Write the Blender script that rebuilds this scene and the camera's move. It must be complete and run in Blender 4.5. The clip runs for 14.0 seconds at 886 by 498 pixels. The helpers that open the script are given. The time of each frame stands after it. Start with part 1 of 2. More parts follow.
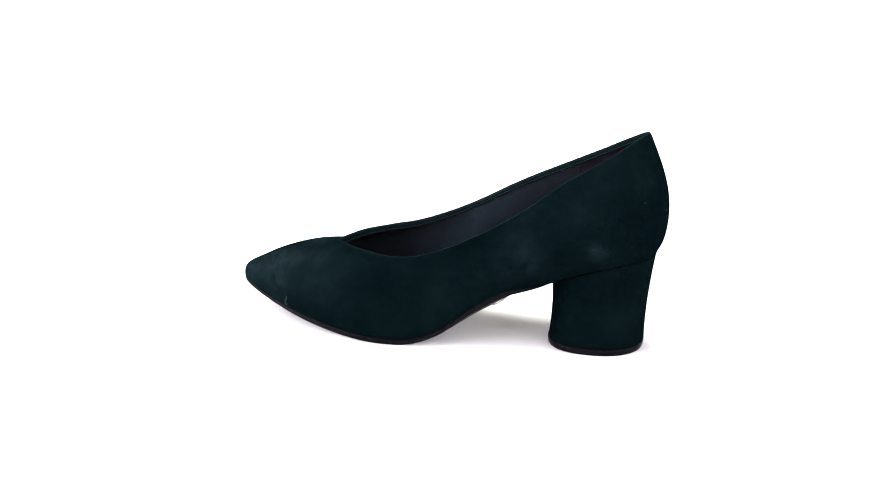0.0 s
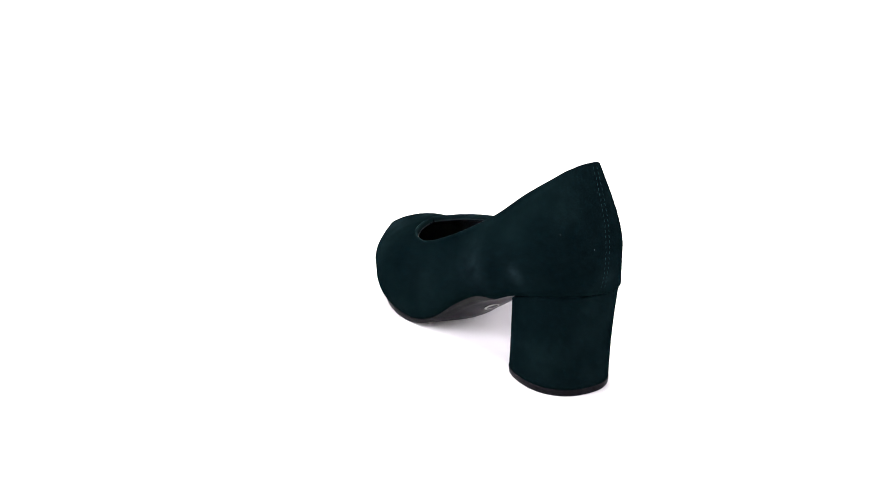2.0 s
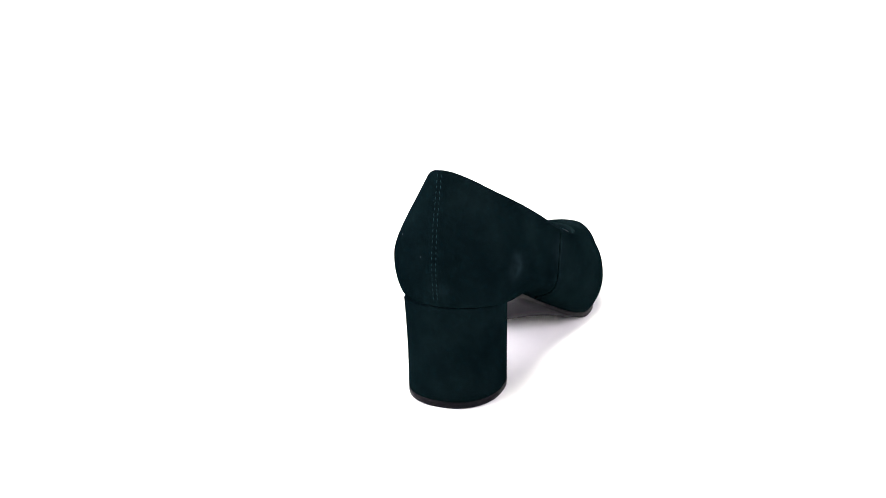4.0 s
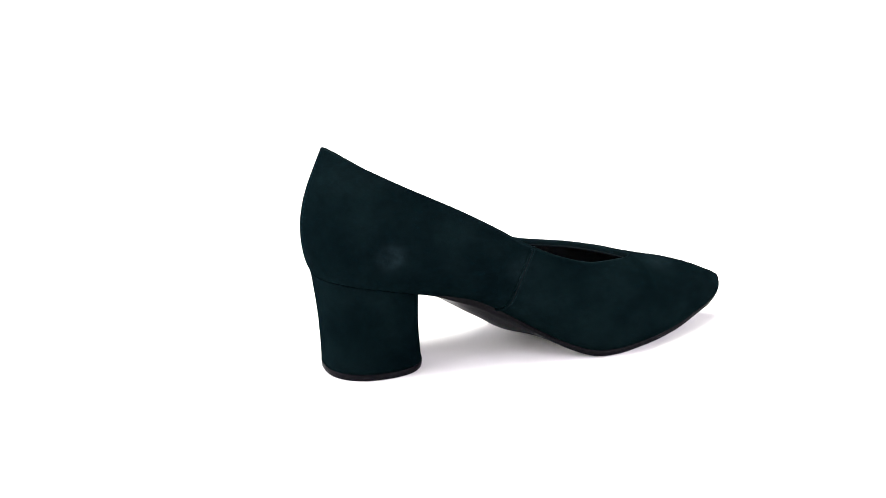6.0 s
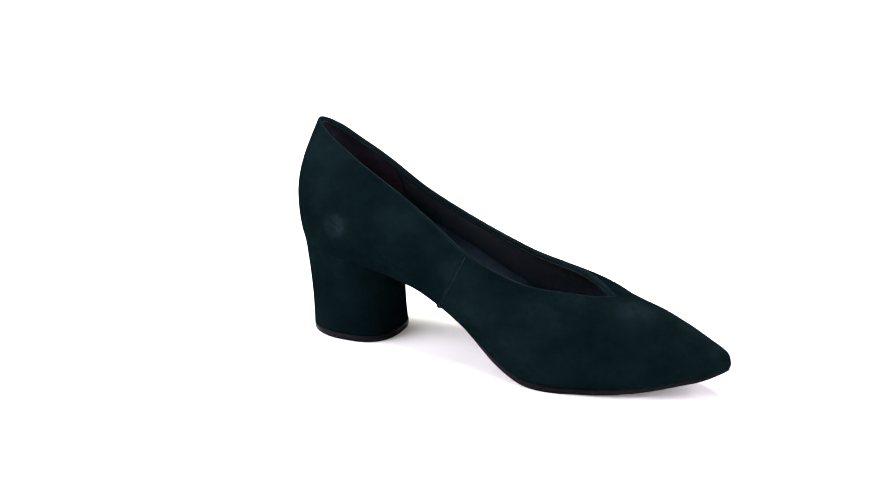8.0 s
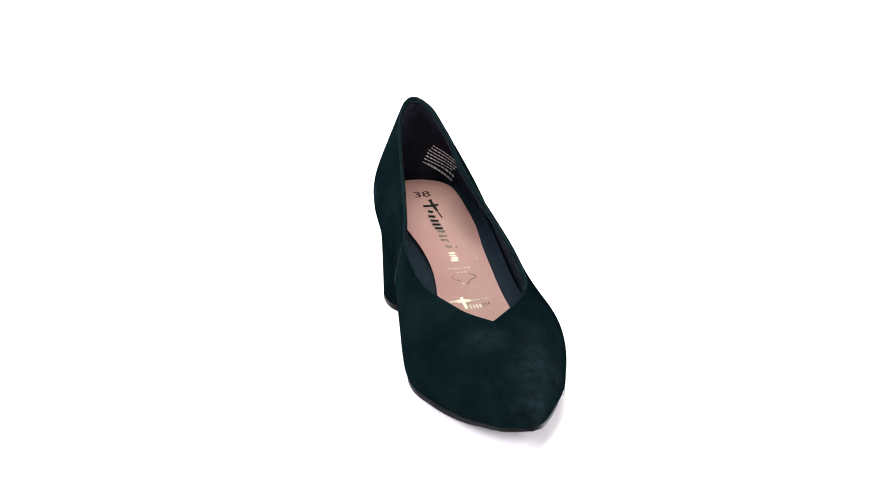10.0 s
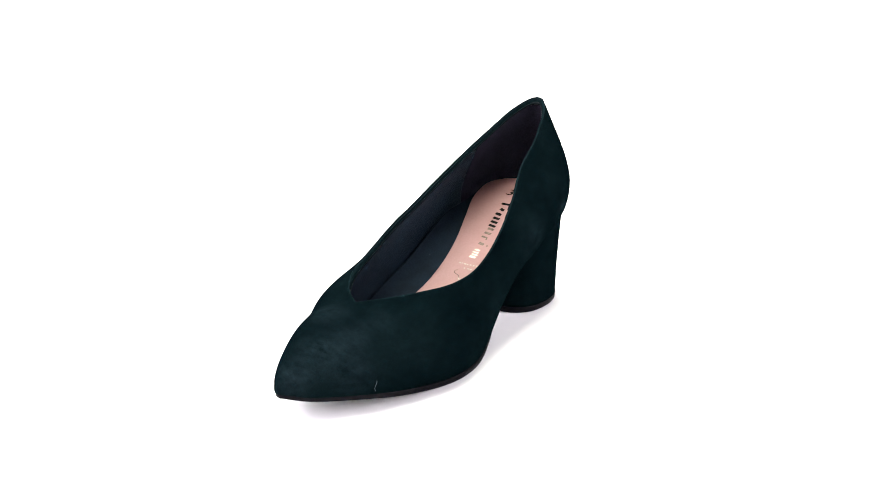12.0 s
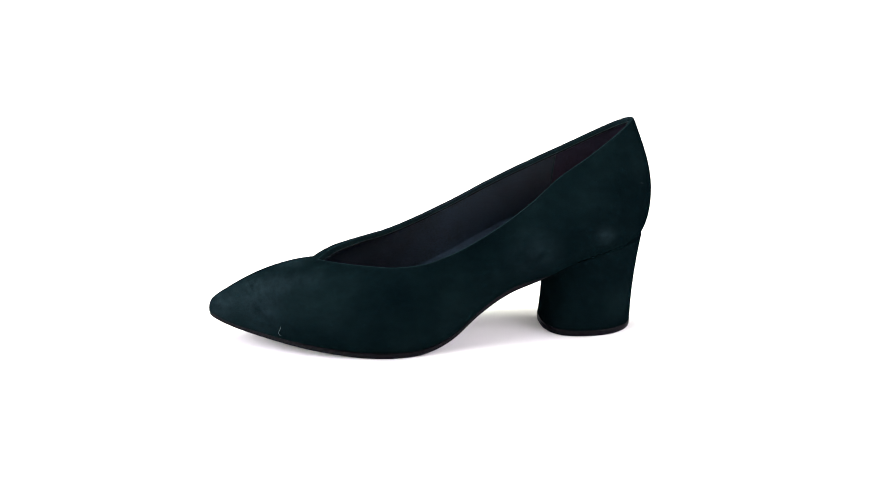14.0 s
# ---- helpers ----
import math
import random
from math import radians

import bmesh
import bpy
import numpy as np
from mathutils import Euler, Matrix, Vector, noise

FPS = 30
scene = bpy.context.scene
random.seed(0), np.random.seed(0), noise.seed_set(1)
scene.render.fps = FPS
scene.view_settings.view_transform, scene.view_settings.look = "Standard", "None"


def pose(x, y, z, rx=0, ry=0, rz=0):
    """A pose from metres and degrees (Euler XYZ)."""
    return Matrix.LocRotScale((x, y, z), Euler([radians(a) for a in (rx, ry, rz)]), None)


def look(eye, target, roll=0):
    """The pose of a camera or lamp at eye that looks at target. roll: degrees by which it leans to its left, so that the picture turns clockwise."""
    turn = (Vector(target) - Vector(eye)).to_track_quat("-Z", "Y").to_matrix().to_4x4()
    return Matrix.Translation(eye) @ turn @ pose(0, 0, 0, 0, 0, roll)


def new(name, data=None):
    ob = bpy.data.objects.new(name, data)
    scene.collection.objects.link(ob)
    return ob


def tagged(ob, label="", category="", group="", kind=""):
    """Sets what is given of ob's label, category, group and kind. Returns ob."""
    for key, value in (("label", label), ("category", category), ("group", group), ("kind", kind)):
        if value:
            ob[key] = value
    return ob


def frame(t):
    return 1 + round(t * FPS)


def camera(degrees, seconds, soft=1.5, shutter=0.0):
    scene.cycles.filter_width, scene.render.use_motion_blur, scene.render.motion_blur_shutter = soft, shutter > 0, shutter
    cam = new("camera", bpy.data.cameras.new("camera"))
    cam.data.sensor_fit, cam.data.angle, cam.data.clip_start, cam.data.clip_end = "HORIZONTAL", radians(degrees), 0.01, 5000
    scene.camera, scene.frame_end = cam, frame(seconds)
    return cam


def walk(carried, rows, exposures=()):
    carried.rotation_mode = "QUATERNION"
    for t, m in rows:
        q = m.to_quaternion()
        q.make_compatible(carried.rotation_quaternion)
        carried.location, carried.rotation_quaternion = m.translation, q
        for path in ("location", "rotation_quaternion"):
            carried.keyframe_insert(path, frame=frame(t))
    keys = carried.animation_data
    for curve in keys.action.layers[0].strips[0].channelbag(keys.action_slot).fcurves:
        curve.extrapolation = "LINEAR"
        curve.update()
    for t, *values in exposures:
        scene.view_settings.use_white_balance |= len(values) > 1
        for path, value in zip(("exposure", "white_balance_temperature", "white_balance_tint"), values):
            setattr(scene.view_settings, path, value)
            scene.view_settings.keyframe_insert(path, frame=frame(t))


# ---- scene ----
# A suede pump turning slowly on a white studio sweep, before a camera that stands still.
EYE = Vector((0.0, -0.6471, 0.2705))
AIM = Vector((-0.02754, 0.94762, -0.31821))
cam = camera(40.3, 14.0, soft=0.9)
walk(cam, [(0.0, look(EYE, EYE + AIM, 0.09)), (14.0, look(EYE, EYE + AIM, 0.09))])

# ---------------------------------------------------------------- light
world = bpy.data.worlds.new("studio")
world.use_nodes = True
scene.world = world
world.node_tree.nodes["Background"].inputs[0].default_value = (1.0, 0.95, 1.0, 1)
world.node_tree.nodes["Background"].inputs[1].default_value = 0.25


def softbox(name, eye, target, width, height, watts, colour):
    lamp = bpy.data.lights.new(name, "AREA")
    lamp.shape, lamp.size, lamp.size_y = "RECTANGLE", width, height
    lamp.energy, lamp.color = watts, colour
    ob = new(name, lamp)
    ob.matrix_world = look(eye, target)
    return ob


softbox("top_softbox", (-0.2, 0.16, 1.4), (-0.05, 0.05, 0), 0.9, 0.9, 37, (1.0, 1.0, 0.88))
softbox("left_softbox", (-1.0, -0.35, 0.62), (0, 0, 0.03), 0.9, 0.8, 18, (0.95, 0.89, 1.0))
softbox("right_softbox", (1.0, -0.45, 0.6), (0, 0, 0.03), 0.9, 0.8, 10.5, (0.96, 0.87, 1.0))
scene.view_settings.exposure = 0.46

# ---------------------------------------------------------------- materials


def material(name, base, rough, build=None, **sockets):
    m = bpy.data.materials.new(name)
    m.use_nodes = True
    nt = m.node_tree
    b = nt.nodes["Principled BSDF"]
    b.inputs["Base Color"].default_value = (*base, 1)
    b.inputs["Roughness"].default_value = rough
    for key, value in sockets.items():
        b.inputs[key.replace("_", " ")].default_value = value
    if build:
        build(nt, b)
    return m


def node(nt, kind, **values):
    n = nt.nodes.new(kind)
    for key, value in values.items():
        n.inputs[key.replace("_", " ")].default_value = value
    return n


def grain(nt, scale, detail=4.0, rough=0.6, squash=(1, 1, 1)):
    co = nt.nodes.new("ShaderNodeTexCoord")
    mp = nt.nodes.new("ShaderNodeMapping")
    mp.inputs["Scale"].default_value = squash
    nt.links.new(co.outputs["Object"], mp.inputs["Vector"])
    n = node(nt, "ShaderNodeTexNoise", Scale=scale, Detail=detail, Roughness=rough)
    nt.links.new(mp.outputs["Vector"], n.inputs["Vector"])
    return n.outputs["Fac"]


def ramp(nt, fac, *stops):
    r = nt.nodes.new("ShaderNodeValToRGB")
    while len(r.color_ramp.elements) < len(stops):
        r.color_ramp.elements.new(0.5)
    for e, (at, colour) in zip(r.color_ramp.elements, stops):
        e.position, e.color = at, (*colour, 1)
    nt.links.new(fac, r.inputs["Fac"])
    return r.outputs["Color"]


def mix(nt, a, b, fac, blend="MIX"):
    m = nt.nodes.new("ShaderNodeMix")
    m.data_type, m.blend_type = "RGBA", blend
    nt.links.new(a, m.inputs[6])
    nt.links.new(b, m.inputs[7])
    if isinstance(fac, float):
        m.inputs[0].default_value = fac
    else:
        nt.links.new(fac, m.inputs[0])
    return m.outputs[2]


def bump(nt, b, height, strength, distance):
    n = nt.nodes.new("ShaderNodeBump")
    n.inputs["Strength"].default_value, n.inputs["Distance"].default_value = strength, distance
    nt.links.new(height, n.inputs["Height"])
    nt.links.new(n.outputs["Normal"], b.inputs["Normal"])


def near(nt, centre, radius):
    """1 at a point of the thing, falling to 0 at the radius: rubbed nap, or painted toe sheen."""
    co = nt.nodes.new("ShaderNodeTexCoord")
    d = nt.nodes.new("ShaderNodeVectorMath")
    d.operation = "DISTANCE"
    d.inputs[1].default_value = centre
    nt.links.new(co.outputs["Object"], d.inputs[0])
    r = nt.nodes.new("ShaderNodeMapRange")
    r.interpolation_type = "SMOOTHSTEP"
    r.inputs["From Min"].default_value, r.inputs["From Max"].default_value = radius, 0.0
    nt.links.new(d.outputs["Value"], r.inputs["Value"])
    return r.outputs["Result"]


AXIS = Vector((101.63, 15.81, 0.0))      # the turning axis in the shoe's millimetres (heel to toe, to its left, up)


def at(x, y, z):
    return Vector((x - AXIS.x, y - AXIS.y, z)) * 0.001


def suede_nodes(nt, b):
    nap = grain(nt, 24, 6, 0.6)
    streak = grain(nt, 170, 5, 0.7, (0.6, 1.5, 1.5))
    fine = grain(nt, 1500, 3, 0.6)
    c = ramp(nt, nap, (0.28, (0.0006, 0.0021, 0.0028)), (0.5, (0.0012, 0.0035, 0.0043)), (0.72, (0.0023, 0.0058, 0.0068)))
    s = ramp(nt, streak, (0.3, (0.82, 0.82, 0.82)), (0.55, (1.0, 1.0, 1.0)), (0.8, (1.3, 1.28, 1.26)))
    c = mix(nt, c, s, 1.0, "MULTIPLY")
    g = ramp(nt, fine, (0.3, (0.6, 0.6, 0.6)), (0.7, (1.4, 1.4, 1.4)))
    c = mix(nt, c, g, 1.0, "MULTIPLY")
    # rubbed nap shows only in broken flecks; the toe's spots also paint sheen
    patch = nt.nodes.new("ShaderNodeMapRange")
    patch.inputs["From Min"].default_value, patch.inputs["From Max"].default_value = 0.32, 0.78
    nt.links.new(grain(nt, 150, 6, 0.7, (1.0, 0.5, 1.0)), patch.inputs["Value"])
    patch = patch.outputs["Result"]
    rub_sheen = node(nt, "ShaderNodeRGB")
    rub_sheen.outputs[0].default_value = (0.0095, 0.018, 0.0222, 1)
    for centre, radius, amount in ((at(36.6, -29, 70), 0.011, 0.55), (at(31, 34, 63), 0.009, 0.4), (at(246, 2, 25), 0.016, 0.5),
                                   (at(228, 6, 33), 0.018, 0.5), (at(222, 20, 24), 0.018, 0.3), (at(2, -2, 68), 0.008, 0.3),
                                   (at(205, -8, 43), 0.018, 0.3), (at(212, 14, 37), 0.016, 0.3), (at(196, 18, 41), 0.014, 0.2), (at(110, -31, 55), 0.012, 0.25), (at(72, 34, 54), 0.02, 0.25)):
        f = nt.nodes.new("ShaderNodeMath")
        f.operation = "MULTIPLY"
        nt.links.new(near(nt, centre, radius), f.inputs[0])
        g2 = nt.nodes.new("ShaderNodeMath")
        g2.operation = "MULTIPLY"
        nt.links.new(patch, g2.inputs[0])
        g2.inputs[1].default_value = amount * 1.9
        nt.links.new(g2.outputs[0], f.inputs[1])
        c = mix(nt, c, rub_sheen.outputs[0], f.outputs[0])
    nt.links.new(c, b.inputs["Base Color"])
    bump(nt, b, fine, 0.35, 0.0004)


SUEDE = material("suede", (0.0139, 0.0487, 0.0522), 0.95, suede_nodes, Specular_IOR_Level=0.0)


def leather_nodes(low, high, scale, strength, cloud=0.18):
    def build(nt, b):
        n = grain(nt, scale, 6, 0.7)
        w = grain(nt, scale / 12, 3)
        c = mix(nt, ramp(nt, n, (0.3, low), (0.7, high)), ramp(nt, w, (0.3, (1 - cloud,) * 3), (0.7, (1 + cloud,) * 3)), 1.0, "MULTIPLY")
        nt.links.new(c, b.inputs["Base Color"])
        bump(nt, b, n, strength, 0.0003)
    return build


LINING = material("lining", (0.0049, 0.0099, 0.0165), 0.5, leather_nodes((0.0018, 0.0056, 0.0092), (0.0085, 0.0175, 0.028), 1000, 1.0), Specular_IOR_Level=0.18)
FOOTBED = material("footbed_leather", (0.005, 0.0101, 0.0175), 0.7, leather_nodes((0.003, 0.006, 0.0105), (0.0075, 0.014, 0.022), 1300, 0.4), Specular_IOR_Level=0.04)
PIPING = material("piping", (0.0075, 0.0113, 0.0163), 0.45, leather_nodes((0.001, 0.0023, 0.0032), (0.0025, 0.005, 0.0069), 1200, 0.3), Specular_IOR_Level=0.03)
COUNTER = material("heel_lining", (0.0288, 0.0216, 0.0432), 0.8, leather_nodes((0.0105, 0.0096, 0.0165), (0.02, 0.0185, 0.03), 900, 0.4), Specular_IOR_Level=0.05)
SOCK = material("pink_sock", (0.6762, 0.3756, 0.3307), 0.5, leather_nodes((0.4, 0.226, 0.212), (0.45, 0.266, 0.25), 900, 0.12, 0.04), Specular_IOR_Level=0.3)
SOLE = material("sole_rubber", (0.0047, 0.0047, 0.0063), 0.32, leather_nodes((0.002, 0.0019, 0.0028), (0.0042, 0.004, 0.0054), 500, 0.25), Specular_IOR_Level=0.03)
# paler for worn nap, and for light caught along the topline's fold
WORN_LIT = material("worn_lit_suede_edge", (0.006, 0.012, 0.014), 0.95, leather_nodes((0.002, 0.005, 0.006), (0.0048, 0.0104, 0.0122), 900, 0.4), Specular_IOR_Level=0.0)
THREAD = material("thread", (0.0348, 0.0783, 0.087), 0.8, leather_nodes((0.0052, 0.0139, 0.0165), (0.0104, 0.0226, 0.0261), 3000, 0.2), Specular_IOR_Level=0.0)
INK = material("black_ink", (0.0094, 0.0094, 0.0094), 0.4, leather_nodes((0.0015, 0.0015, 0.0015), (0.0055, 0.0047, 0.0047), 900, 0.1), Specular_IOR_Level=0.02)
GOLD = material("pale_foil", (0.5426, 0.4933, 0.3749), 0.5, leather_nodes((0.4, 0.36, 0.27), (0.62, 0.58, 0.46), 700, 0.1))
FADED = material("half_worn_print", (0.12, 0.1, 0.09), 0.5, leather_nodes((0.03, 0.026, 0.024), (0.24, 0.17, 0.13), 420, 0.1), Specular_IOR_Level=0.2)
FOIL = material("silver_foil", (0.15, 0.15, 0.15), 0.3, leather_nodes((0.24, 0.24, 0.24), (0.4, 0.4, 0.4), 900, 0.1), Metallic=0.8)
LINT = material("lint", (0.094, 0.1018, 0.1018), 0.9, leather_nodes((0.024, 0.034, 0.04), (0.045, 0.06, 0.068), 900, 0.1))
PRINT = material("white_print", (0.75, 0.75, 0.75), 0.7, leather_nodes((0.6, 0.6, 0.6), (0.85, 0.85, 0.85), 900, 0.1))
PAPER = material("white_paper", (0.86, 0.86, 0.86), 0.9, leather_nodes((0.85, 0.85, 0.85), (0.875, 0.87, 0.875), 60, 0.05, 0.01), Specular_IOR_Level=0.1)

# ---------------------------------------------------------------- mesh helpers


def part(name, bm, mat, parent, label="", smooth=True):
    bm.normal_update()
    me = bpy.data.meshes.new(name)
    bm.to_mesh(me)
    bm.free()
    if smooth:
        me.shade_smooth()
    me.materials.append(mat)
    ob = new(name, me)
    ob.parent = parent
    return tagged(ob, label)


def grid(rows, closed=False, cap=False):
    """A skin over rows of points."""
    bm = bmesh.new()
    vs = [[bm.verts.new(p) for p in row] for row in rows]
    n = len(rows[0])
    for a, b in zip(vs, vs[1:]):
        for i in range(n if closed else n - 1):
            j = (i + 1) % n
            bm.faces.new((a[i], a[j], b[j], b[i]))
    if cap:
        bm.faces.new(vs[0][::-1])
        bm.faces.new(vs[-1])
    return bm


def tube(points, radius, sides=8, flat=1.0):
    rows = []
    for i, p in enumerate(points):
        d = (points[min(i + 1, len(points) - 1)] - points[max(i - 1, 0)]).normalized()
        side = d.cross(Vector((0, 0, 1)))
        side = side.normalized() if side.length > 1e-5 else Vector((1, 0, 0))
        up = side.cross(d)
        rows.append([p + side * math.cos(k * math.tau / sides) * radius + up * math.sin(k * math.tau / sides) * radius * flat for k in range(sides)])
    return grid(rows, True, True)


def join(*pieces):
    out = bmesh.new()
    for bm in pieces:
        me = bpy.data.meshes.new("tmp")
        bm.to_mesh(me)
        bm.free()
        out.from_mesh(me)
        bpy.data.meshes.remove(me)
    return out


def profile(*knots):
    """A smooth curve through (x, value) knots."""
    xs, ys = np.array(knots, float).T
    h, d = np.diff(xs), np.diff(ys) / np.diff(xs)
    m = np.zeros(len(xs))
    m[0], m[-1] = d[0], d[-1]
    for i in range(1, len(xs) - 1):
        m[i] = (d[i - 1] * h[i] + d[i] * h[i - 1]) / (h[i] + h[i - 1])

    def value(x):
        x = min(max(x, xs[0]), xs[-1])
        i = min(max(int(np.searchsorted(xs, x)) - 1, 0), len(h) - 1)
        t = (x - xs[i]) / h[i]
        return float((1 + 2 * t) * (1 - t) ** 2 * ys[i] + t * (1 - t) ** 2 * h[i] * m[i] + t * t * (3 - 2 * t) * ys[i + 1] + t * t * (t - 1) * h[i] * m[i + 1])
    return value


def smooth01(x, a, b):
    t = min(max((x - a) / (b - a), 0.0), 1.0)
    return t * t * (3 - 2 * t)


def rounding(d, r):
    """0 at an end, 1 past its radius, with a round outline."""
    d = min(max(d / r, 0.0), 1.0)
    return math.sqrt(max(1 - (1 - d) ** 2, 0.0))


# ---------------------------------------------------------------- the setting


def sweep():
    """White paper: flat under the shoe, curving up behind, to the sides and behind the camera."""
    bm = bmesh.new()
    flat, rise, height = 1.25, 0.45, 1.5
    radii = [0.0, 0.25, 0.45, 0.7, 1.0, flat] + [flat + rise * math.sin(a * math.pi / 16) for a in range(1, 9)] + [flat + rise]
    highs = [0.0] * 6 + [rise * (1 - math.cos(a * math.pi / 16)) for a in range(1, 9)] + [height]
    prev = None
    for r, h in zip(radii[1:], highs[1:]):
        ring = [bm.verts.new((r * math.cos(k * math.tau / 72), r * math.sin(k * math.tau / 72), h)) for k in range(72)]
        if prev is None:
            bm.faces.new(ring)
        else:
            for k in range(72):
                bm.faces.new((prev[k], prev[(k + 1) % 72], ring[(k + 1) % 72], ring[k]))
        prev = ring
    bmesh.ops.recalc_face_normals(bm, faces=bm.faces[:])
    bmesh.ops.reverse_faces(bm, faces=bm.faces[:])
    ob = part("floor", bm, PAPER, None)
    return tagged(ob, "seamless white paper sweep under and around the shoe", "floor", kind="structure")


def studio_ceiling():
    bm = grid([[(-1.8, -1.8, 1.51), (-1.8, 1.8, 1.51)], [(1.8, -1.8, 1.51), (1.8, 1.8, 1.51)]])
    bmesh.ops.solidify(bm, geom=bm.faces[:], thickness=0.05)
    return tagged(part("ceiling", bm, PAPER, None, smooth=False), "plain white studio ceiling over the paper sweep", "ceiling", kind="structure")


sweep()
studio_ceiling()

# ---------------------------------------------------------------- the shoe's form, in millimetres; left is its outer side
BACK, TIP, THROAT = -3.1, 252.8, 191.0
RISE = 116 / 170                                             # where along the side the throat falls

sole_y = {1: profile((2, 22), (15, 24.3), (30, 26), (60, 26), (86, 27.5), (102, 30.5), (118, 35), (134, 39), (152, 41), (168, 40), (181, 37.6), (196, 34.2), (212, 28), (227, 19.6), (242, 10.4), (253, 7.5)),
          -1: profile((2, 22), (15, 24.2), (30, 25.5), (44, 24.6), (50, 23.2), (62, 18.5), (76, 15.5), (90, 15.5), (106, 19), (121, 24.5), (136, 31), (152, 35.5), (167, 35), (182, 31), (198, 26), (213, 20.8), (229, 14.6), (242, 10), (253, 7.2))}
sole_z = {1: profile((2, 57), (15, 55), (30, 51), (45, 46), (65, 36.8), (86, 28.8), (102, 19.2), (118, 7), (134, 1.0), (150, 0), (165, 0.4), (181, 1.8), (196, 4), (212, 6.8), (227, 9.4), (242, 12.4), (253, 16.4)),
          -1: profile((2, 57), (15, 55.5), (30, 52.5), (45, 48.5), (60, 43.2), (76, 36.8), (90, 32.0), (106, 23.6), (121, 14.8), (136, 6.6), (152, 1), (167, 0), (182, 0.6), (198, 1.8), (213, 4), (229, 7.9), (242, 11.6), (253, 16.4))}
welt = profile((60, 0.0), (72, 2.0), (110, 2.5), (150, 3.3), (190, 3.0), (225, 2.3), (253, 1.7))      # the sole's thickness at its edge
wide_y = {1: profile((-3, 26), (10, 28.5), (25, 32), (40, 34.1), (65, 36), (90, 36.7), (112, 38.4), (135, 42.5), (150, 46), (165, 46.6), (180, 43.6), (196, 38), (212, 31.2), (227, 20.8), (242, 10.2), (252, 6)),
          -1: profile((-3, 24), (10, 24.9), (25, 28), (40, 29.8), (65, 31.2), (90, 31), (105, 31.8), (120, 34.4), (140, 37.4), (152, 38.9), (165, 40), (180, 37.8), (200, 29.8), (215, 24), (230, 17.2), (242, 11.6), (252, 8))}
wide_z = {1: profile((-3, 79), (25, 73), (50, 64), (85, 47), (110, 36), (135, 25), (150, 19), (165, 17), (190, 16), (215, 17.5), (235, 17.8), (252, 18)),
          -1: profile((-3, 79), (25, 73), (50, 64), (85, 47), (110, 37), (135, 27), (150, 19), (165, 17.5), (190, 17.5), (215, 19), (235, 18.8), (252, 18))}
rim_y = {1: profile((11, 9), (18, 10.8), (25, 12.4), (39, 16.6), (59, 19.5), (75, 24.6), (97, 30.2), (117, 33.2), (139, 32.6), (158, 27), (177, 14.5), (191, 0)),
         -1: profile((9, 9), (17, 11.2), (25, 12.6), (39, 15.3), (60, 18.8), (77, 21.5), (99, 25.7), (117, 29.7), (136, 29.6), (160, 25), (172, 19), (183, 10.8), (191, 0))}
rim_z = {1: profile((9, 123.3), (10, 122.9), (11.2, 122.3), (12.7, 121.5), (15, 120), (18.8, 117.7), (24, 114.2), (36, 106.3), (54, 94.8), (70, 82.5), (85, 73), (101, 64.3), (117, 57), (132, 51.8), (148, 49.4), (164, 48.6), (179, 47.2), (191, 45.7)),
         -1: profile((9, 123.3), (10, 123), (11.2, 122.5), (12.7, 121.8), (15, 120.5), (18.8, 118.4), (27, 114), (45, 104.6), (60, 97.2), (75, 89.8), (90, 81.7), (115, 67.2), (135, 58.3), (150, 53.5), (165, 51.2), (177, 49.2), (191, 45.7))}
ridge_y = profile((191, -1.4), (198, -5.2), (213, -7), (232, -5.2), (253, -1.2))
crest_z = profile((191, 45.8), (200, 44.2), (213, 41.4), (229, 36.3), (241, 30.9), (248, 27.4), (251, 25), (252.4, 22.2), (253, 19.6))


def bend(x):
    """The forepart curves towards the inner side."""
    return -2.2 * smooth01(x, 140, 205) * (1 - 0.45 * smooth01(x, 215, 252))


def feather(s, side):
    x = 2 + (TIP - 2.5) * (1 - math.cos(math.pi * s)) / 2
    y = sole_y[side](x) * rounding(x - 2, 22) * rounding(TIP - 0.5 - x, 16)
    return Vector((x, side * y + bend(x), sole_z[side](x) + welt(x)))


def widest(s, side):
    x = BACK + (TIP - BACK) * (1 - math.cos(math.pi * s)) / 2
    y = wide_y[side](x) * rounding(x - BACK, 26 if side == 1 else 40) * rounding(TIP - x, 15)
    return Vector((x, side * y + bend(x), wide_z[side](x)))


def top(s, side):
    if s <= RISE:
        x = 9.2 + (THROAT - 9.2) * (1 - math.cos(math.pi / 2 * s / RISE))
        return Vector((x, 1.7 * (1 - smooth01(x, 14, 60)) - 1.4 * smooth01(x, 150, 191) + side * rim_y[side](x) * rounding(x - 9.2, 16 if side == 1 else 20), rim_z[side](x)))
    x = THROAT + (TIP - 0.3 - THROAT) * math.sin(math.pi / 2 * (s - RISE) / (1 - RISE))
    return Vector((x, ridge_y(x), crest_z(x)))


def hermite(p, q, a, b, t):
    return (1 + 2 * t) * (1 - t) ** 2 * p + t * (1 - t) ** 2 * a + t * t * (3 - 2 * t) * q + t * t * (t - 1) * b


LOWER, UPPER = 12, 26


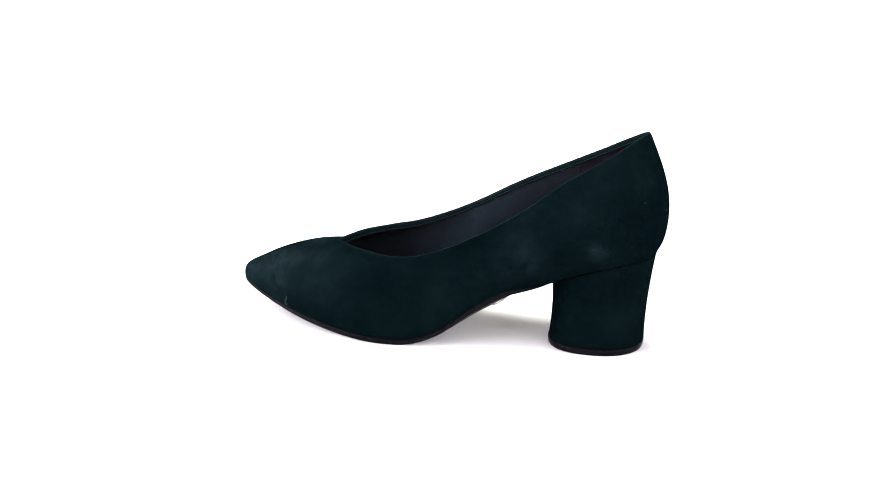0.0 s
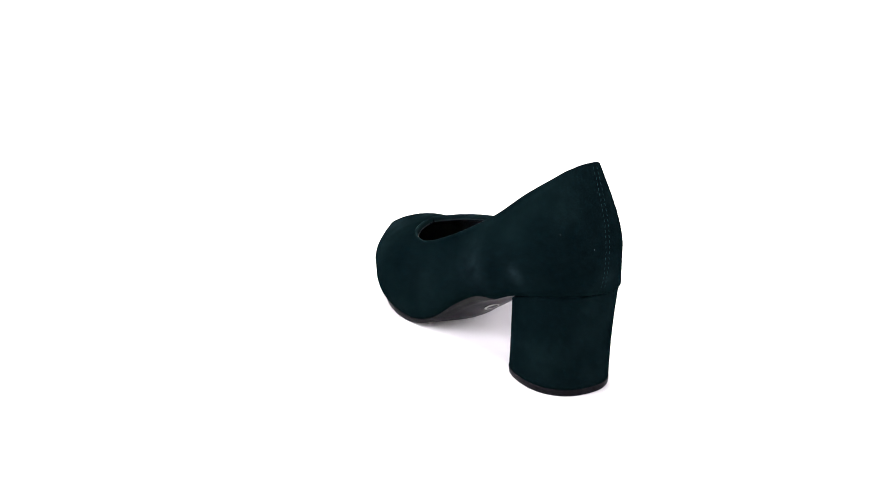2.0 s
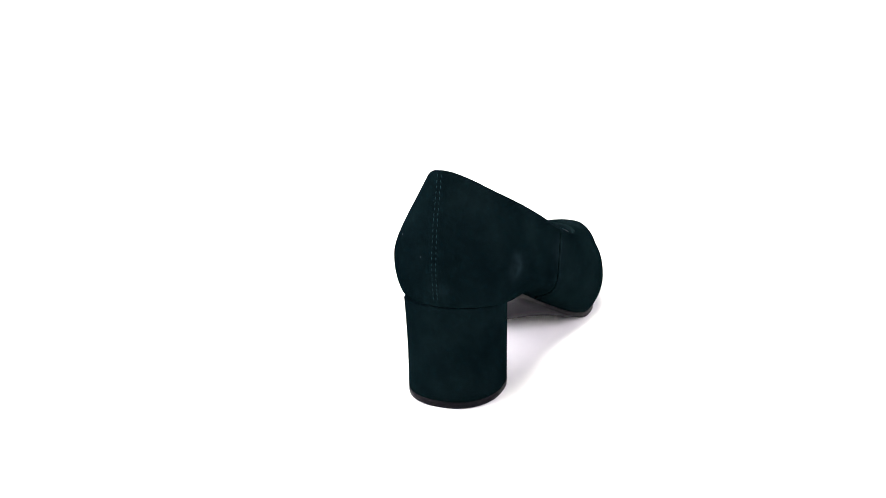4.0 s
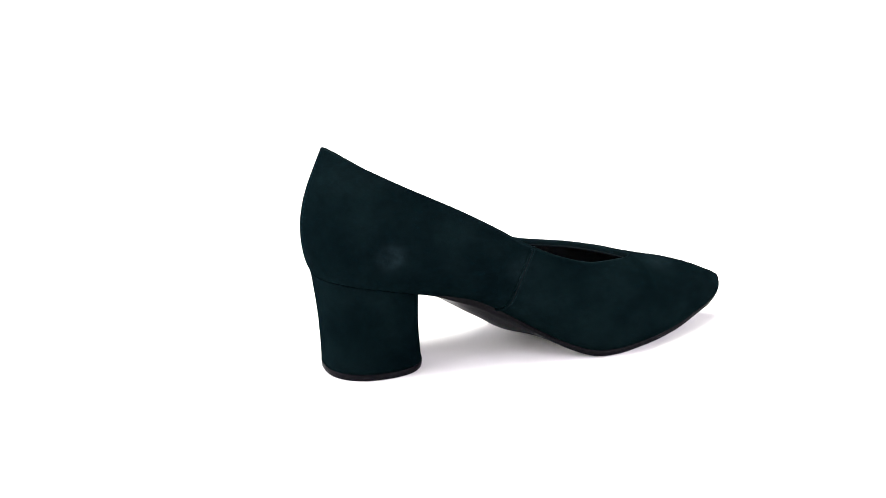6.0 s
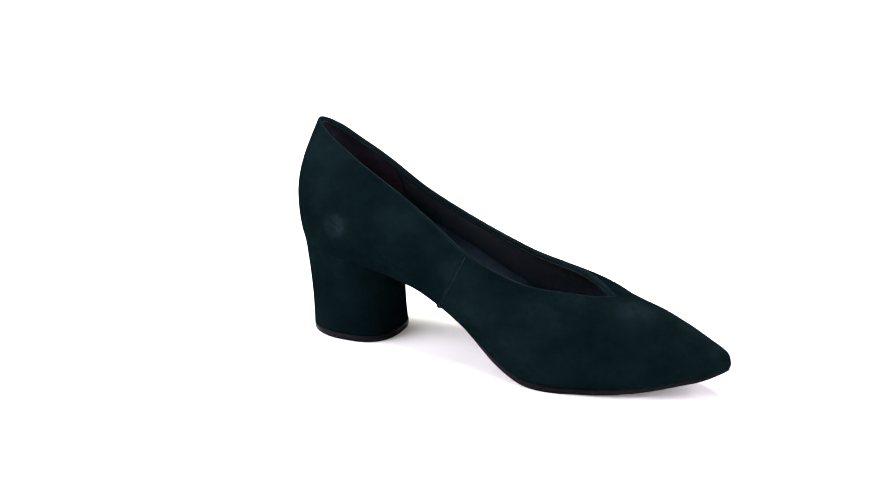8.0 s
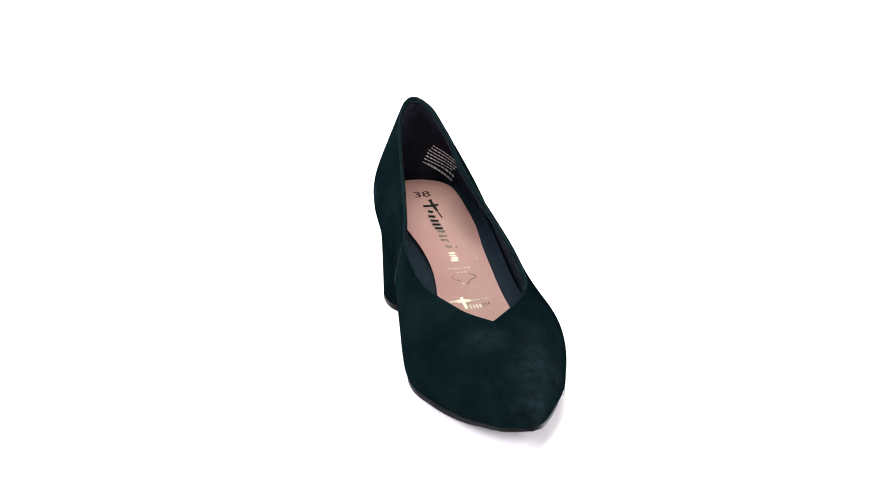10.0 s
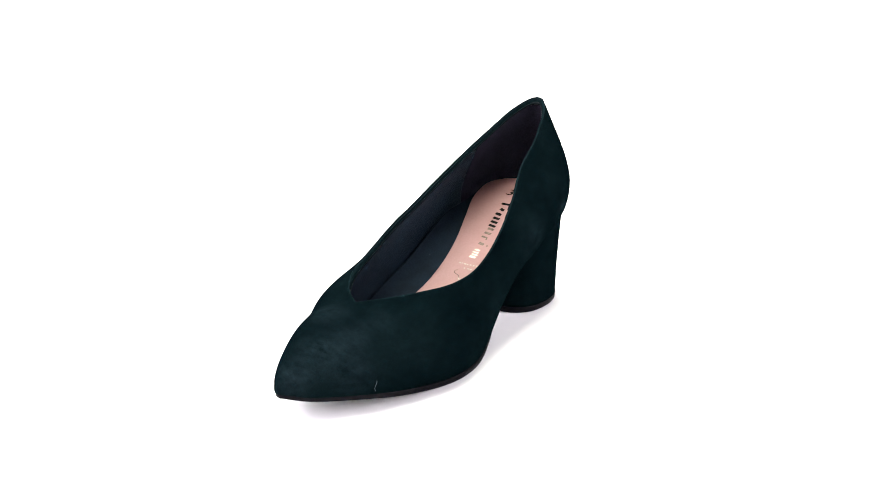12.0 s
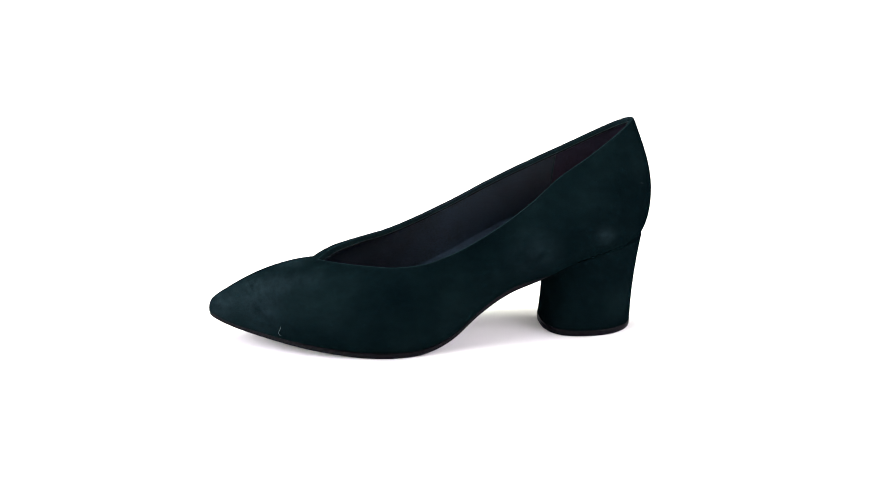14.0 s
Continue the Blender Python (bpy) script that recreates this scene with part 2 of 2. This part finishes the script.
def rib(s, side):
    """The outer skin from the sole's edge up to the topline, or to the ridge of the toe."""
    f, w, t = feather(s, side), widest(s, side), top(s, side)
    up = Vector((0, 0, 1))
    out = Vector((w.x - f.x, w.y - f.y, 0))
    over = Vector((t.x - w.x, t.y - w.y, 0))
    b = smooth01(s, RISE - 0.2, RISE - 0.005)
    pts = [hermite(f, w, out * 1.5 + up * (w.z - f.z) * 0.35, up * (w.z - f.z) * 1.5, k / LOWER) for k in range(LOWER)]
    base = 1.15 - 0.25 * smooth01(s, 0.03, 0.12)
    full, level = (1.75, 1.75) if side == 1 else (1.64, 2.0)
    start = up * (t.z - w.z) * (base + (full - base) * b)
    lean = 1 + 0.5 * (1 - smooth01(s, 0.1, 0.3))
    end = Vector(((t.x - w.x) * lean, (t.y - w.y) * lean, t.z - w.z)).lerp(over * level + up * (t.z - w.z) * 0.1, b)
    return pts + [hermite(w, t, start, end, k / UPPER) for k in range(UPPER + 1)]


SPAN = 170
steps = [i / SPAN for i in range(SPAN + 1)]


def shell(inset=0.0, first=0.0, last=1.0, sides=(1, -1), low=0):
    """Rows of ribs from the toe along the outer side, round the back and along the inner side to the toe again."""
    rows = []
    for side in sides:
        line = [(s, side) for s in steps if first <= s <= last]
        rows += [rib(*q)[low:] for q in (line[::-1] if side == 1 and len(sides) == 2 else line)][(1 if rows and first == 0 else 0):]
    if inset:
        arr = np.array([[tuple(p) for p in r] for r in rows])
        du, dv = np.gradient(arr, axis=0), np.gradient(arr, axis=1)
        n = np.cross(du, dv)
        n /= np.maximum(np.linalg.norm(n, axis=2, keepdims=True), 1e-9)
        mid = np.array((100.0, 2.0, 40.0))
        if np.sum(n * (arr - mid)) < 0:
            n = -n
        arr = arr - n * inset
        rows = [[Vector(p) for p in r] for r in arr]
    return rows


def placed(rows):
    return [[at(*p) for p in r] for r in rows]


def cut(bm, point, normal, keep_positive, test):
    """Part a skin along a plane, only where test(face centre) holds; returns the faces on the wanted side."""
    faces = [f for f in bm.faces if test(f.calc_center_median())]
    geom = list({v for f in faces for v in f.verts}) + list({e for f in faces for e in f.edges}) + faces
    bmesh.ops.bisect_plane(bm, geom=geom, plane_co=point, plane_no=normal, dist=1e-7)
    side = []
    for f in bm.faces:
        c = f.calc_center_median()
        if test(c) and ((c - point).dot(normal) > 0) == keep_positive:
            side.append(f)
    return side


shoe = new("shoe")
tagged(shoe, "dark teal suede court shoe with block heel on white paper", "shoe")
INNER = at(0, -1, 0).y
SEAM_POINT, SEAM_NORMAL = at(115.4, 0, 66), Vector((0.905, 0, -0.425)).normalized()


def upper():
    for name, wanted in (("vamp", False), ("inner_quarter", True)):
        bm = grid(placed(shell()))
        inner = set(cut(bm, SEAM_POINT, SEAM_NORMAL, False, lambda c: c.y < INNER and c.x < at(150, 0, 0).x))
        drop = [f for f in bm.faces if (f in inner) != wanted]
        bmesh.ops.delete(bm, geom=drop, context="FACES")
        bmesh.ops.remove_doubles(bm, verts=bm.verts[:], dist=2e-5)
        bmesh.ops.recalc_face_normals(bm, faces=bm.faces[:])
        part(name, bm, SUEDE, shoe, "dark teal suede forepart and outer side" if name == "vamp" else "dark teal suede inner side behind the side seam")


def topline_points(inset, drop=0.0):
    """The opening's edge, moved inwards and down."""
    rim = [top(s, 1) for s in steps[116:0:-1]] + [top(s, -1) for s in steps[:117]]
    pts = []
    for i, p in enumerate(rim):
        d = rim[min(i + 1, len(rim) - 1)] - rim[max(i - 1, 0)]
        inward = Vector((-d.y, d.x, 0)).normalized()
        inset_here = inset * (1 - 0.5 * smooth01(p.x, 165, 190))
        pts.append(at(*(p + inward * inset_here - Vector((0, 0, drop)))))
    return pts


def fold(profile_points):
    """A strip along the opening's edge with the given (inwards, down) section."""
    lines = [topline_points(a, b) for a, b in profile_points]
    bm = grid([list(q) for q in zip(*lines)])
    bmesh.ops.recalc_face_normals(bm, faces=bm.faces[:])
    return bm


def topline():
    part("topline_binding", fold(((-0.15, 1.4), (-0.12, 0.5), (0.12, 0.0), (0.6, -0.25), (1.1, -0.1), (1.45, 0.4), (1.6, 1.3), (1.65, 2.3), (1.6, 3.2))), WORN_LIT, shoe, "folded suede edge along the opening")
    part("inner_binding", tube(topline_points(1.7, 3.3), 0.0005, 8), PIPING, shoe, "dark piping inside the opening")
    tab = [at(11.6 + 0.028 * y * y, 1.7 + y, 119.9 - 0.05 * y * y) for y in (-4.2, -3, -1.5, 0, 1.5, 3, 4.2)]
    part("heel_tab", tube(tab, 0.0009, 8), PIPING, shoe, "small dark gathered tab inside the back edge")


def lining():
    rows = shell(1.7, 0.0, 0.93)
    front, rear = grid(placed(rows)), grid(placed(rows))
    for bm, keep in ((front, True), (rear, False)):
        bmesh.ops.bisect_plane(bm, geom=bm.verts[:] + bm.edges[:] + bm.faces[:], plane_co=at(49, 0, 100), plane_no=Vector((1, 0, 0)), dist=1e-7, clear_inner=keep, clear_outer=not keep)
    part("lining", front, LINING, shoe, "dark blue leather lining")
    part("heel_lining", rear, COUNTER, shoe, "dark purple fabric heel lining")


inside_z = profile((8, 72), (24, 69.8), (40, 66), (60, 57.3), (91, 43), (120, 26.8), (150, 13), (175, 9), (205, 10), (235, 16))


def footbed():
    rows = []
    for i in range(81):
        s = 0.2 + 0.42 * i / 80
        l, r = widest(s, 1), widest(s, -1)
        x = (l.x + r.x) / 2
        rows.append([at(x, r.y + 4.5 + (l.y - r.y - 8.5) * k / 24, inside_z(x) - 1.3 + 8.0 * abs(k / 12 - 1) ** 5 * smooth01(x, 40, 75) * (1 - smooth01(x, 130, 180))) for k in range(25)])
    part("footbed", grid(rows), FOOTBED, shoe, "dark blue leather footbed edge")


sock_y = {1: profile((14, 20), (30, 21), (45, 23.2), (65, 25.6), (85, 25), (101, 25.7), (115, 27), (140, 31), (170, 30), (195, 22), (212, 14)),
          -1: profile((14, 21), (35, 21.8), (46, 21.4), (64, 16.2), (82, 10.8), (98, 8.6), (114, 10), (129, 14), (150, 20), (175, 23), (195, 17), (212, 8))}


def sock_point(x, k, lift=0.0):
    """A point on the sock: k from -1 at its inner edge to 1 at its outer edge."""
    e = rounding(x - 16.5, 17)
    y = (sock_y[1](x) * (1 + k) - sock_y[-1](x) * (1 - k)) / 2 * e
    return at(x, y, inside_z(x) + 1.6 * k * k + lift)


def on_sock(x, y, lift=0.25):
    l, r = sock_y[1](x), -sock_y[-1](x)
    k = (2 * y - l - r) / (l - r)
    return at(x, y, inside_z(x) + 1.6 * k * k + lift)


def sock():
    rows = [[sock_point(16.5 + 195.5 * (i / 90) ** 1.4, k / 10 - 1) for k in range(21)] for i in range(91)]
    bm = grid(rows)
    bmesh.ops.solidify(bm, geom=bm.faces[:], thickness=0.0008)
    return part("insole", bm, SOCK, shoe, "dusty pink leather insole sock")


def stroke(points, width, lift=0.3):
    """A flat printed stroke on the sock through (x, y) points."""
    rows = []
    dense = []
    for (a, b) in zip(points, points[1:]):
        n = max(2, int(math.dist(a, b) / 0.8))
        dense += [(a[0] + (b[0] - a[0]) * k / n, a[1] + (b[1] - a[1]) * k / n) for k in range(n)]
    dense.append(points[-1])
    for i, p in enumerate(dense):
        q0, q1 = dense[max(i - 1, 0)], dense[min(i + 1, len(dense) - 1)]
        d = math.hypot(q1[0] - q0[0], q1[1] - q0[1]) or 1
        nx, ny = -(q1[1] - q0[1]) / d, (q1[0] - q0[0]) / d
        rows.append([on_sock(p[0] + nx * width / 2, p[1] + ny * width / 2, lift), on_sock(p[0] - nx * width / 2, p[1] - ny * width / 2, lift)])
    return grid(rows)


def prints(base):
    # the size, in the built-in font, laid on the sock
    font = bpy.data.curves.new("size", "FONT")
    font.body, font.size = "38", 0.01
    tmp = new("size", font)
    me = bpy.data.meshes.new_from_object(tmp.evaluated_get(bpy.context.evaluated_depsgraph_get()))
    bpy.data.objects.remove(tmp)
    bm = bmesh.new()
    bm.from_mesh(me)
    bmesh.ops.triangulate(bm, faces=bm.faces[:])
    lo, hi = [Vector(f(v.co[i] for v in bm.verts) for i in range(3)) for f in (min, max)]
    for v in bm.verts:
        v.co = on_sock(37.4 - 6.4 * (v.co.y - lo.y) / (hi.y - lo.y), -3.9 + 9.8 * (v.co.x - lo.x) / (hi.x - lo.x), 0.3)
    bpy.data.meshes.remove(me)
    part("size_mark", bm, INK, base, "black printed size number", smooth=False)
    # maker's mark as plain shapes: black near the heel, worn pale foil towards the toe
    part("printed_mark", join(stroke([(40.6, 4.2), (41.6, 4.3)], 2.6), stroke([(41, 4.2), (46, 4.9), (50.5, 6.2)], 1.9), stroke([(50.5, 6.2), (57, 7.8)], 0.8),
                              stroke([(46.2, -1.2), (46.3, 3), (45.9, 8.2)], 1.7)), INK, base, "black printed crossed strokes", smooth=False)
    part("printed_mark", join(stroke([(50.6, 0.6), (51.6, 3.6)], 1.8), stroke([(54.6, -0.2), (55.4, 4)], 1.9)), INK, base, "two black printed dashes", smooth=False)
    part("printed_mark", join(*[stroke([(x, y), (x + 0.6, y + 4.8)], 1.7) for x, y in ((58.2, 0.2), (61.4, 0.6), (64.6, 1.2))]), INK, base, "black printed bars", smooth=False)
    part("printed_mark", join(stroke([(67.4, 2.2), (67.9, 6.6)], 1.7), stroke([(71, 2.2), (71.4, 6.8)], 1.7)), FADED, base, "two half-worn printed dashes", smooth=False)
    part("printed_mark", join(stroke([(74.4, 2.4), (74.7, 6.4)], 1.2), stroke([(74.6, 6.2), (76.6, 6.6)], 0.8), stroke([(79.6, 3.8), (80.2, 7.4)], 1.7), stroke([(80.6, 9.4), (80.8, 10.6)], 1.0)), FADED, base, "half-worn printed strokes", smooth=False)
    part("printed_mark", join(stroke([(84.8, 4.2), (85, 7.8)], 1.2), stroke([(86.6, 3.9), (87, 8.2)], 1.0), stroke([(88.4, 4.6), (88.7, 8.6)], 1.0), stroke([(90.2, 4.2), (90.4, 8.4)], 1.3)), GOLD, base, "pale worn foil strokes", smooth=False)
    part("printed_mark", stroke([(90.7, 19.2), (91.1, 20.1)], 0.8), GOLD, base, "small pale foil speck", smooth=False)
    hide = [(102 - 3.5 * math.cos(a) * (1 + 0.25 * math.cos(4 * a)), 8.5 + 5.8 * math.sin(a) * (1 + 0.22 * math.cos(4 * a))) for a in [k * math.tau / 48 for k in range(49)]]
    part("printed_hide", join(stroke(hide[6:25], 0.5), stroke(hide[27:40], 0.3)), FADED, base, "half-worn printed hide outline", smooth=False)
    part("printed_hide", join(stroke(hide[24:28], 0.6), *[stroke([(95.9, y), (96.0, y + w)], 0.7) for y, w in ((0.9, 1.0), (2.5, 0.6), (4.2, 1.2), (6.2, 0.7), (7.9, 1.2), (10.2, 0.8), (12.1, 1.7))],
                              *[stroke([(98.6, y), (98.7, y + 1.1)], 0.6) for y in (5.4, 8.0, 9.8)]), GOLD, base, "pale printed dashes", smooth=False)
    part("printed_mark", join(stroke([(117.4, -4), (117, 0.5)], 0.9), stroke([(117, 0.5), (116.9, 8)], 1.9), stroke([(116.9, 8), (117, 18.8)], 0.5), stroke([(114.4, 3.5), (122.4, 4.7)], 1.9),
                              *[stroke([(119.8, y), (122.2, y + 0.4)], 1.0) for y in (7, 9, 10.8, 12.6)]), GOLD, base, "pale foil crossed strokes", smooth=False)
    part("printed_mark", join(*[stroke([(119.6 - 0.1 * k, 14.6 + 1.6 * k), (121.8 - 0.3 * k, 14.9 + 1.6 * k)], 0.6) for k in range(3)], stroke([(117.2, 12), (117.2, 18)], 0.35)), FADED, base, "half-worn printed dashes", smooth=False)


def belly(x):
    """How far the sole's waist hangs below its edges."""
    return 0.4 + 8.0 * smooth01(x, 58, 95) * (1 - smooth01(x, 106, 138))


def outsole():
    rows = []
    for s in steps:
        l, r = feather(s, 1), feather(s, -1)
        if l.x < 50:
            continue
        row = []
        t = welt(l.x)
        lip = 0.9 * smooth01(l.x, 95, 130) * (1 - 0.85 * smooth01(l.x, 165, 215))
        for side, f in ((1, l), (-1, r)):
            d = feather(min(s + 0.004, 1.0), side) - feather(s - 0.004, side)
            o = (Vector((-d.y * side, d.x * side, 0)).normalized() if s < 0.995 else Vector((1, 0, 0))) * lip
            o = Vector((abs(o.x) if f.x > 200 else o.x, o.y, 0))
            prof = [f - o * 2.5 + Vector((0, 0, 0.5)), f + o * 0.8, f + o - Vector((0, 0, t * 0.3)), f + o * 0.9 - Vector((0, 0, t * 0.75)), f + o * 0.1 - Vector((0, 0, t))]
            row.append(prof if side == 1 else prof[::-1])
        a, b = row[0][-1], row[1][0]
        # the tread bulges a little towards the ground
        drop = belly(l.x)
        under = [a.lerp(b, k / 12) - Vector((0, 0, min(drop * math.sin(math.pi * k / 12), max(min(a.z, b.z) - 0.05, 0)))) for k in range(1, 12)]
        rows.append([at(*p) for p in row[0] + under + row[1]])
    bm = grid(rows)
    bmesh.ops.recalc_face_normals(bm, faces=bm.faces[:])
    sole = part("outsole", bm, SOLE, shoe, "thin black rubber outsole")
    ring = []
    for k in range(25):
        a = k * math.tau / 24
        x, y = 88 + 4.2 * math.cos(a) - 1.2 * math.sin(a), 12.8 + 3.6 * math.sin(a) + 1.0 * math.cos(a)
        z = (sole_z[1](x) + sole_z[-1](x)) / 2 - belly(x) + 0.1
        ring.append(at(x, y, z))
    part("sole_mark", tube(ring, 0.0004, 6), FOIL, sole, "small silver stamped mark")


def heel_outline(h, n=96):
    """The heel's plan at height h from 0 (ground) to 1 (seat): round at the back, squarer at the breast."""
    x0, x1 = 7.0 - 5.0 * h + 1.2 * math.sin(math.pi * h), 60.7 - 1.5 * h - 1.0 * math.sin(math.pi * h)
    w = 24.4 + 0.5 * h
    mid = x0 + 27.5
    pts = []
    for k in range(n):
        a = k * math.tau / n
        c, s = math.cos(a), math.sin(a)
        ex = 2.0 / 2.1 if c < 0 else 2.0 / 2.7
        pts.append((mid + (x1 - mid if c > 0 else mid - x0) * math.copysign(abs(c) ** ex, c), 1.5 + w * math.copysign(abs(s) ** (2.0 / 2.35 if c < 0 else 2.0 / 2.5), s)))
    return pts


def seat_z(x, y):
    k = min(max(y / 50 + 0.5, 0), 1)
    return sole_z[1](x) * k + sole_z[-1](x) * (1 - k)


def heel():
    rows = []
    for i in range(25):
        h = i / 24
        rows.append([at(x, y, 4.0 + (seat_z(x, y) + 0.6 - 4.0) * h) for x, y in heel_outline(0.06 + 0.94 * h)])
    last = heel_outline(1.0)
    rows[-1] = [at(x, y, seat_z(x, y) - 1.1) for x, y in last]
    for z, shrink in ((-0.75, 0.98), (-0.1, 0.945), (1.5, 0.93)):
        rows.append([at(32 + (x - 32) * shrink, y * shrink, seat_z(x, y) + z) for x, y in last])
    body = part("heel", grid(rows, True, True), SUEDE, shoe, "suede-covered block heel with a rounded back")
    tip = []
    for z, grow in ((0.0, -1.0), (0.3, -0.3), (0.8, 0.0), (3.6, 0.2), (4.0, -0.2), (4.0, -1.2)):
        tip.append([at(34 + (x - 34) * (1 + grow / 26), y * (1 + grow / 24), z) for x, y in heel_outline(0.0)])
    part("heel_tip", grid(tip, True, True), SOLE, body, "black rubber heel tip")
    return body


def stitches():
    """Two close columns of stitches and a low ridge down the back, and one column beside the inner seam."""
    pieces = []
    line = [rib(0.0, 1)[LOWER + k] for k in range(UPPER + 1)]
    low = rib(0.0, 1)[3:LOWER]
    spine = low + line
    dense = []
    for a, b in zip(spine, spine[1:]):
        n = max(1, int((b - a).length / 0.4))
        dense += [a.lerp(b, k / n) for k in range(n)]
    for i in range(3, len(dense) - 4, 6):
        for y in (-1.15, 1.1):
            a, b = dense[i] + Vector((0.08, y, 0)), dense[i + 2 + i % 2] + Vector((0.08, y * random.uniform(0.6, 0.95), 0))
            pieces.append(tube([at(*a), at(*b)], 0.0002, 5))
    part("back_stitching", join(*pieces), THREAD, shoe, "teal stitching down the back seam")
    ridge = [at(*(p + Vector((0.25, 0, 0)))) for p in dense[::2]]
    rows = [[p + Vector((0, y, 0)) - Vector((d, 0, 0)) for y, d in ((-0.0009, 0.0), (-0.0004, 0.0004), (0.0001, 0.00015), (0.0004, 0.0004), (0.0009, 0.0))] for p in ridge]
    part("back_seam", grid(rows), SUEDE, shoe, "raised back seam")


def side_seam():
    bm = grid(placed(shell(-0.12)))
    point, normal = SEAM_POINT, SEAM_NORMAL
    faces = [f for f in bm.faces if f.calc_center_median().y < INNER and f.calc_center_median().x < at(150, 0, 0).x]
    geom = list({v for f in faces for v in f.verts}) + list({e for f in faces for e in f.edges}) + faces
    got = bmesh.ops.bisect_plane(bm, geom=geom, plane_co=point, plane_no=normal, dist=1e-7)
    line = sorted((v.co.copy() for v in got["geom_cut"] if isinstance(v, bmesh.types.BMVert)), key=lambda p: p.z)
    bm.free()
    part("side_seam", tube([p - Vector((0.0007, 0.0, 0)) for p in line[3:-3]], 0.0007, 6), SUEDE, shoe, "raised side seam across the inner quarter")
    # no groove is cut: a thin dark tube paints the shade along the seam
    part("seam_shade_line", tube(line[3:-3], 0.0004, 6), PIPING, shoe, "thin dark strip in place of the shade beside the side seam")
    part("seam_end", tube([p - Vector((0.0004, -0.0002, 0)) for p in line[-4:-1]], 0.0006, 6), WORN_LIT, shoe, "rubbed upper end of the side seam")
    bits = []
    for a, b in zip(line[3:-2], line[4:-1]):
        shift = Vector((0.0013, -0.0001, 0))
        bits.append(tube([a.lerp(b, 0.1) + shift, a.lerp(b, 0.65) + shift], 0.0002, 5))
    part("side_stitching", join(*bits), THREAD, shoe, "fine stitching beside the side seam")


def lining_seam():
    """A row of stitches where the heel lining meets the leather lining, on both sides."""
    for side in (1, -1):
        bm = grid(placed(shell(1.85, 0.0, 0.5, sides=(side,))))
        got = bmesh.ops.bisect_plane(bm, geom=bm.verts[:] + bm.edges[:] + bm.faces[:], plane_co=at(49.6, 0, 100), plane_no=Vector((1, 0, 0)), dist=1e-7)
        line = sorted((v.co.copy() for v in got["geom_cut"] if isinstance(v, bmesh.types.BMVert)), key=lambda p: p.z)
        bm.free()
        line = [p for p in line if p.z > 0.074]
        bits = [tube([line[i].lerp(line[i + 1], k), line[i].lerp(line[i + 1], k + 0.3)], 0.00025, 5) for i in range(len(line) - 1) for k in (0.05, 0.55)]
        part("lining_stitching", join(*bits), THREAD, shoe, "stitching at the edge of the heel lining")


def fluff():
    """Specks and short hairs of lint caught in the nap."""
    for points in (((161.6, 41.0, 35), (161.9, 41.0, 35.7)), ((213.2, 27.9, 12.2), (214.0, 28.0, 13.0), (214.4, 28.1, 14.0), (214.2, 28.3, 15.0), (213.6, 28.5, 15.9), (213.2, 28.7, 17.0), (213.4, 28.8, 18.0)), ((187.3, -15.9, 44.9), (187.9, -16.0, 45.0)),
                   ((96.2, -19.6, 41.6), (96.8, -19.7, 42.2)), ((147.0, -31.0, 45.4), (147.5, -31.0, 45.9)), ((-2.1, 7.0, 82.4), (-2.1, 7.2, 83.0)), ((8.0, 20.6, 89.2), (8.3, 20.8, 89.8)),
                   ((3.8, 2.7, 109.4), (3.9, 2.9, 110.0)), ((7.0, -3.3, 4.9), (7.0, -3.0, 5.3))):
        part("lint", tube([at(*p) for p in points], 0.00013, 5), LINT, shoe, "speck of pale lint")


def lining_print():
    """Seven short lines of small white print that run along the outer side of the heel lining, as bars a word long."""
    rows = shell(1.95, 0.0, 0.4, sides=(1,))

    def spot(i, k):
        r0, r1 = rows[int(i)], rows[int(i) + 1]
        p = r0[int(k)].lerp(r0[int(k) + 1], k % 1)
        return p.lerp(r1[int(k)].lerp(r1[int(k) + 1], k % 1), i % 1)

    bits = []
    for line in range(7):
        k = LOWER + 0.5 + 1.35 * line
        i = next(n for n in range(len(rows)) if rows[n][int(k)].y > 9.3 + 0.9 * line) + 0.0
        run = 0.0
        while run < 17 + 3 * random.random():
            word, gap = 0.9 + 1.3 * random.random(), 0.55
            strip = []
            for n in range(9):
                while (spot(i + 0.05, k) - spot(i, k)).length < 1e-4:
                    i += 0.05
                strip.append([at(*spot(i, k - 0.3)), at(*spot(i, k + 0.3))])
                k -= 0.14 * word / 8
                step = word / 8 / ((spot(i + 0.05, k) - spot(i, k)).length / 0.05)
                i += step
            bits.append(grid(strip))
            k -= 0.14 * gap
            i += gap / ((spot(i + 0.05, k) - spot(i, k)).length / 0.05)
            run += word + gap
    part("lining_print", join(*bits), PRINT, shoe, "small white printed lines", smooth=False)


upper()
topline()
lining()
footbed()
prints(sock())
outsole()
heel()
stitches()
side_seam()
lining_print()
lining_seam()
fluff()


def motions():
    turn = (166.1, 154.7, 142.7, 130.7, 118.9, 106.9, 94.8, 82.6, 70.4, 58.4, 46.5, 34.6, 22.7, 10.9, -0.9, -12.7, -24.6, -36.8, -49.2, -61.6,
            -73.4, -85.5, -97.8, -110.0, -122.2, -134.0, -145.9, -157.8, -169.7)
    walk(shoe, [(0.5 * i, pose(0, 0, 0, 0, 0, a)) for i, a in enumerate(turn)])


motions()
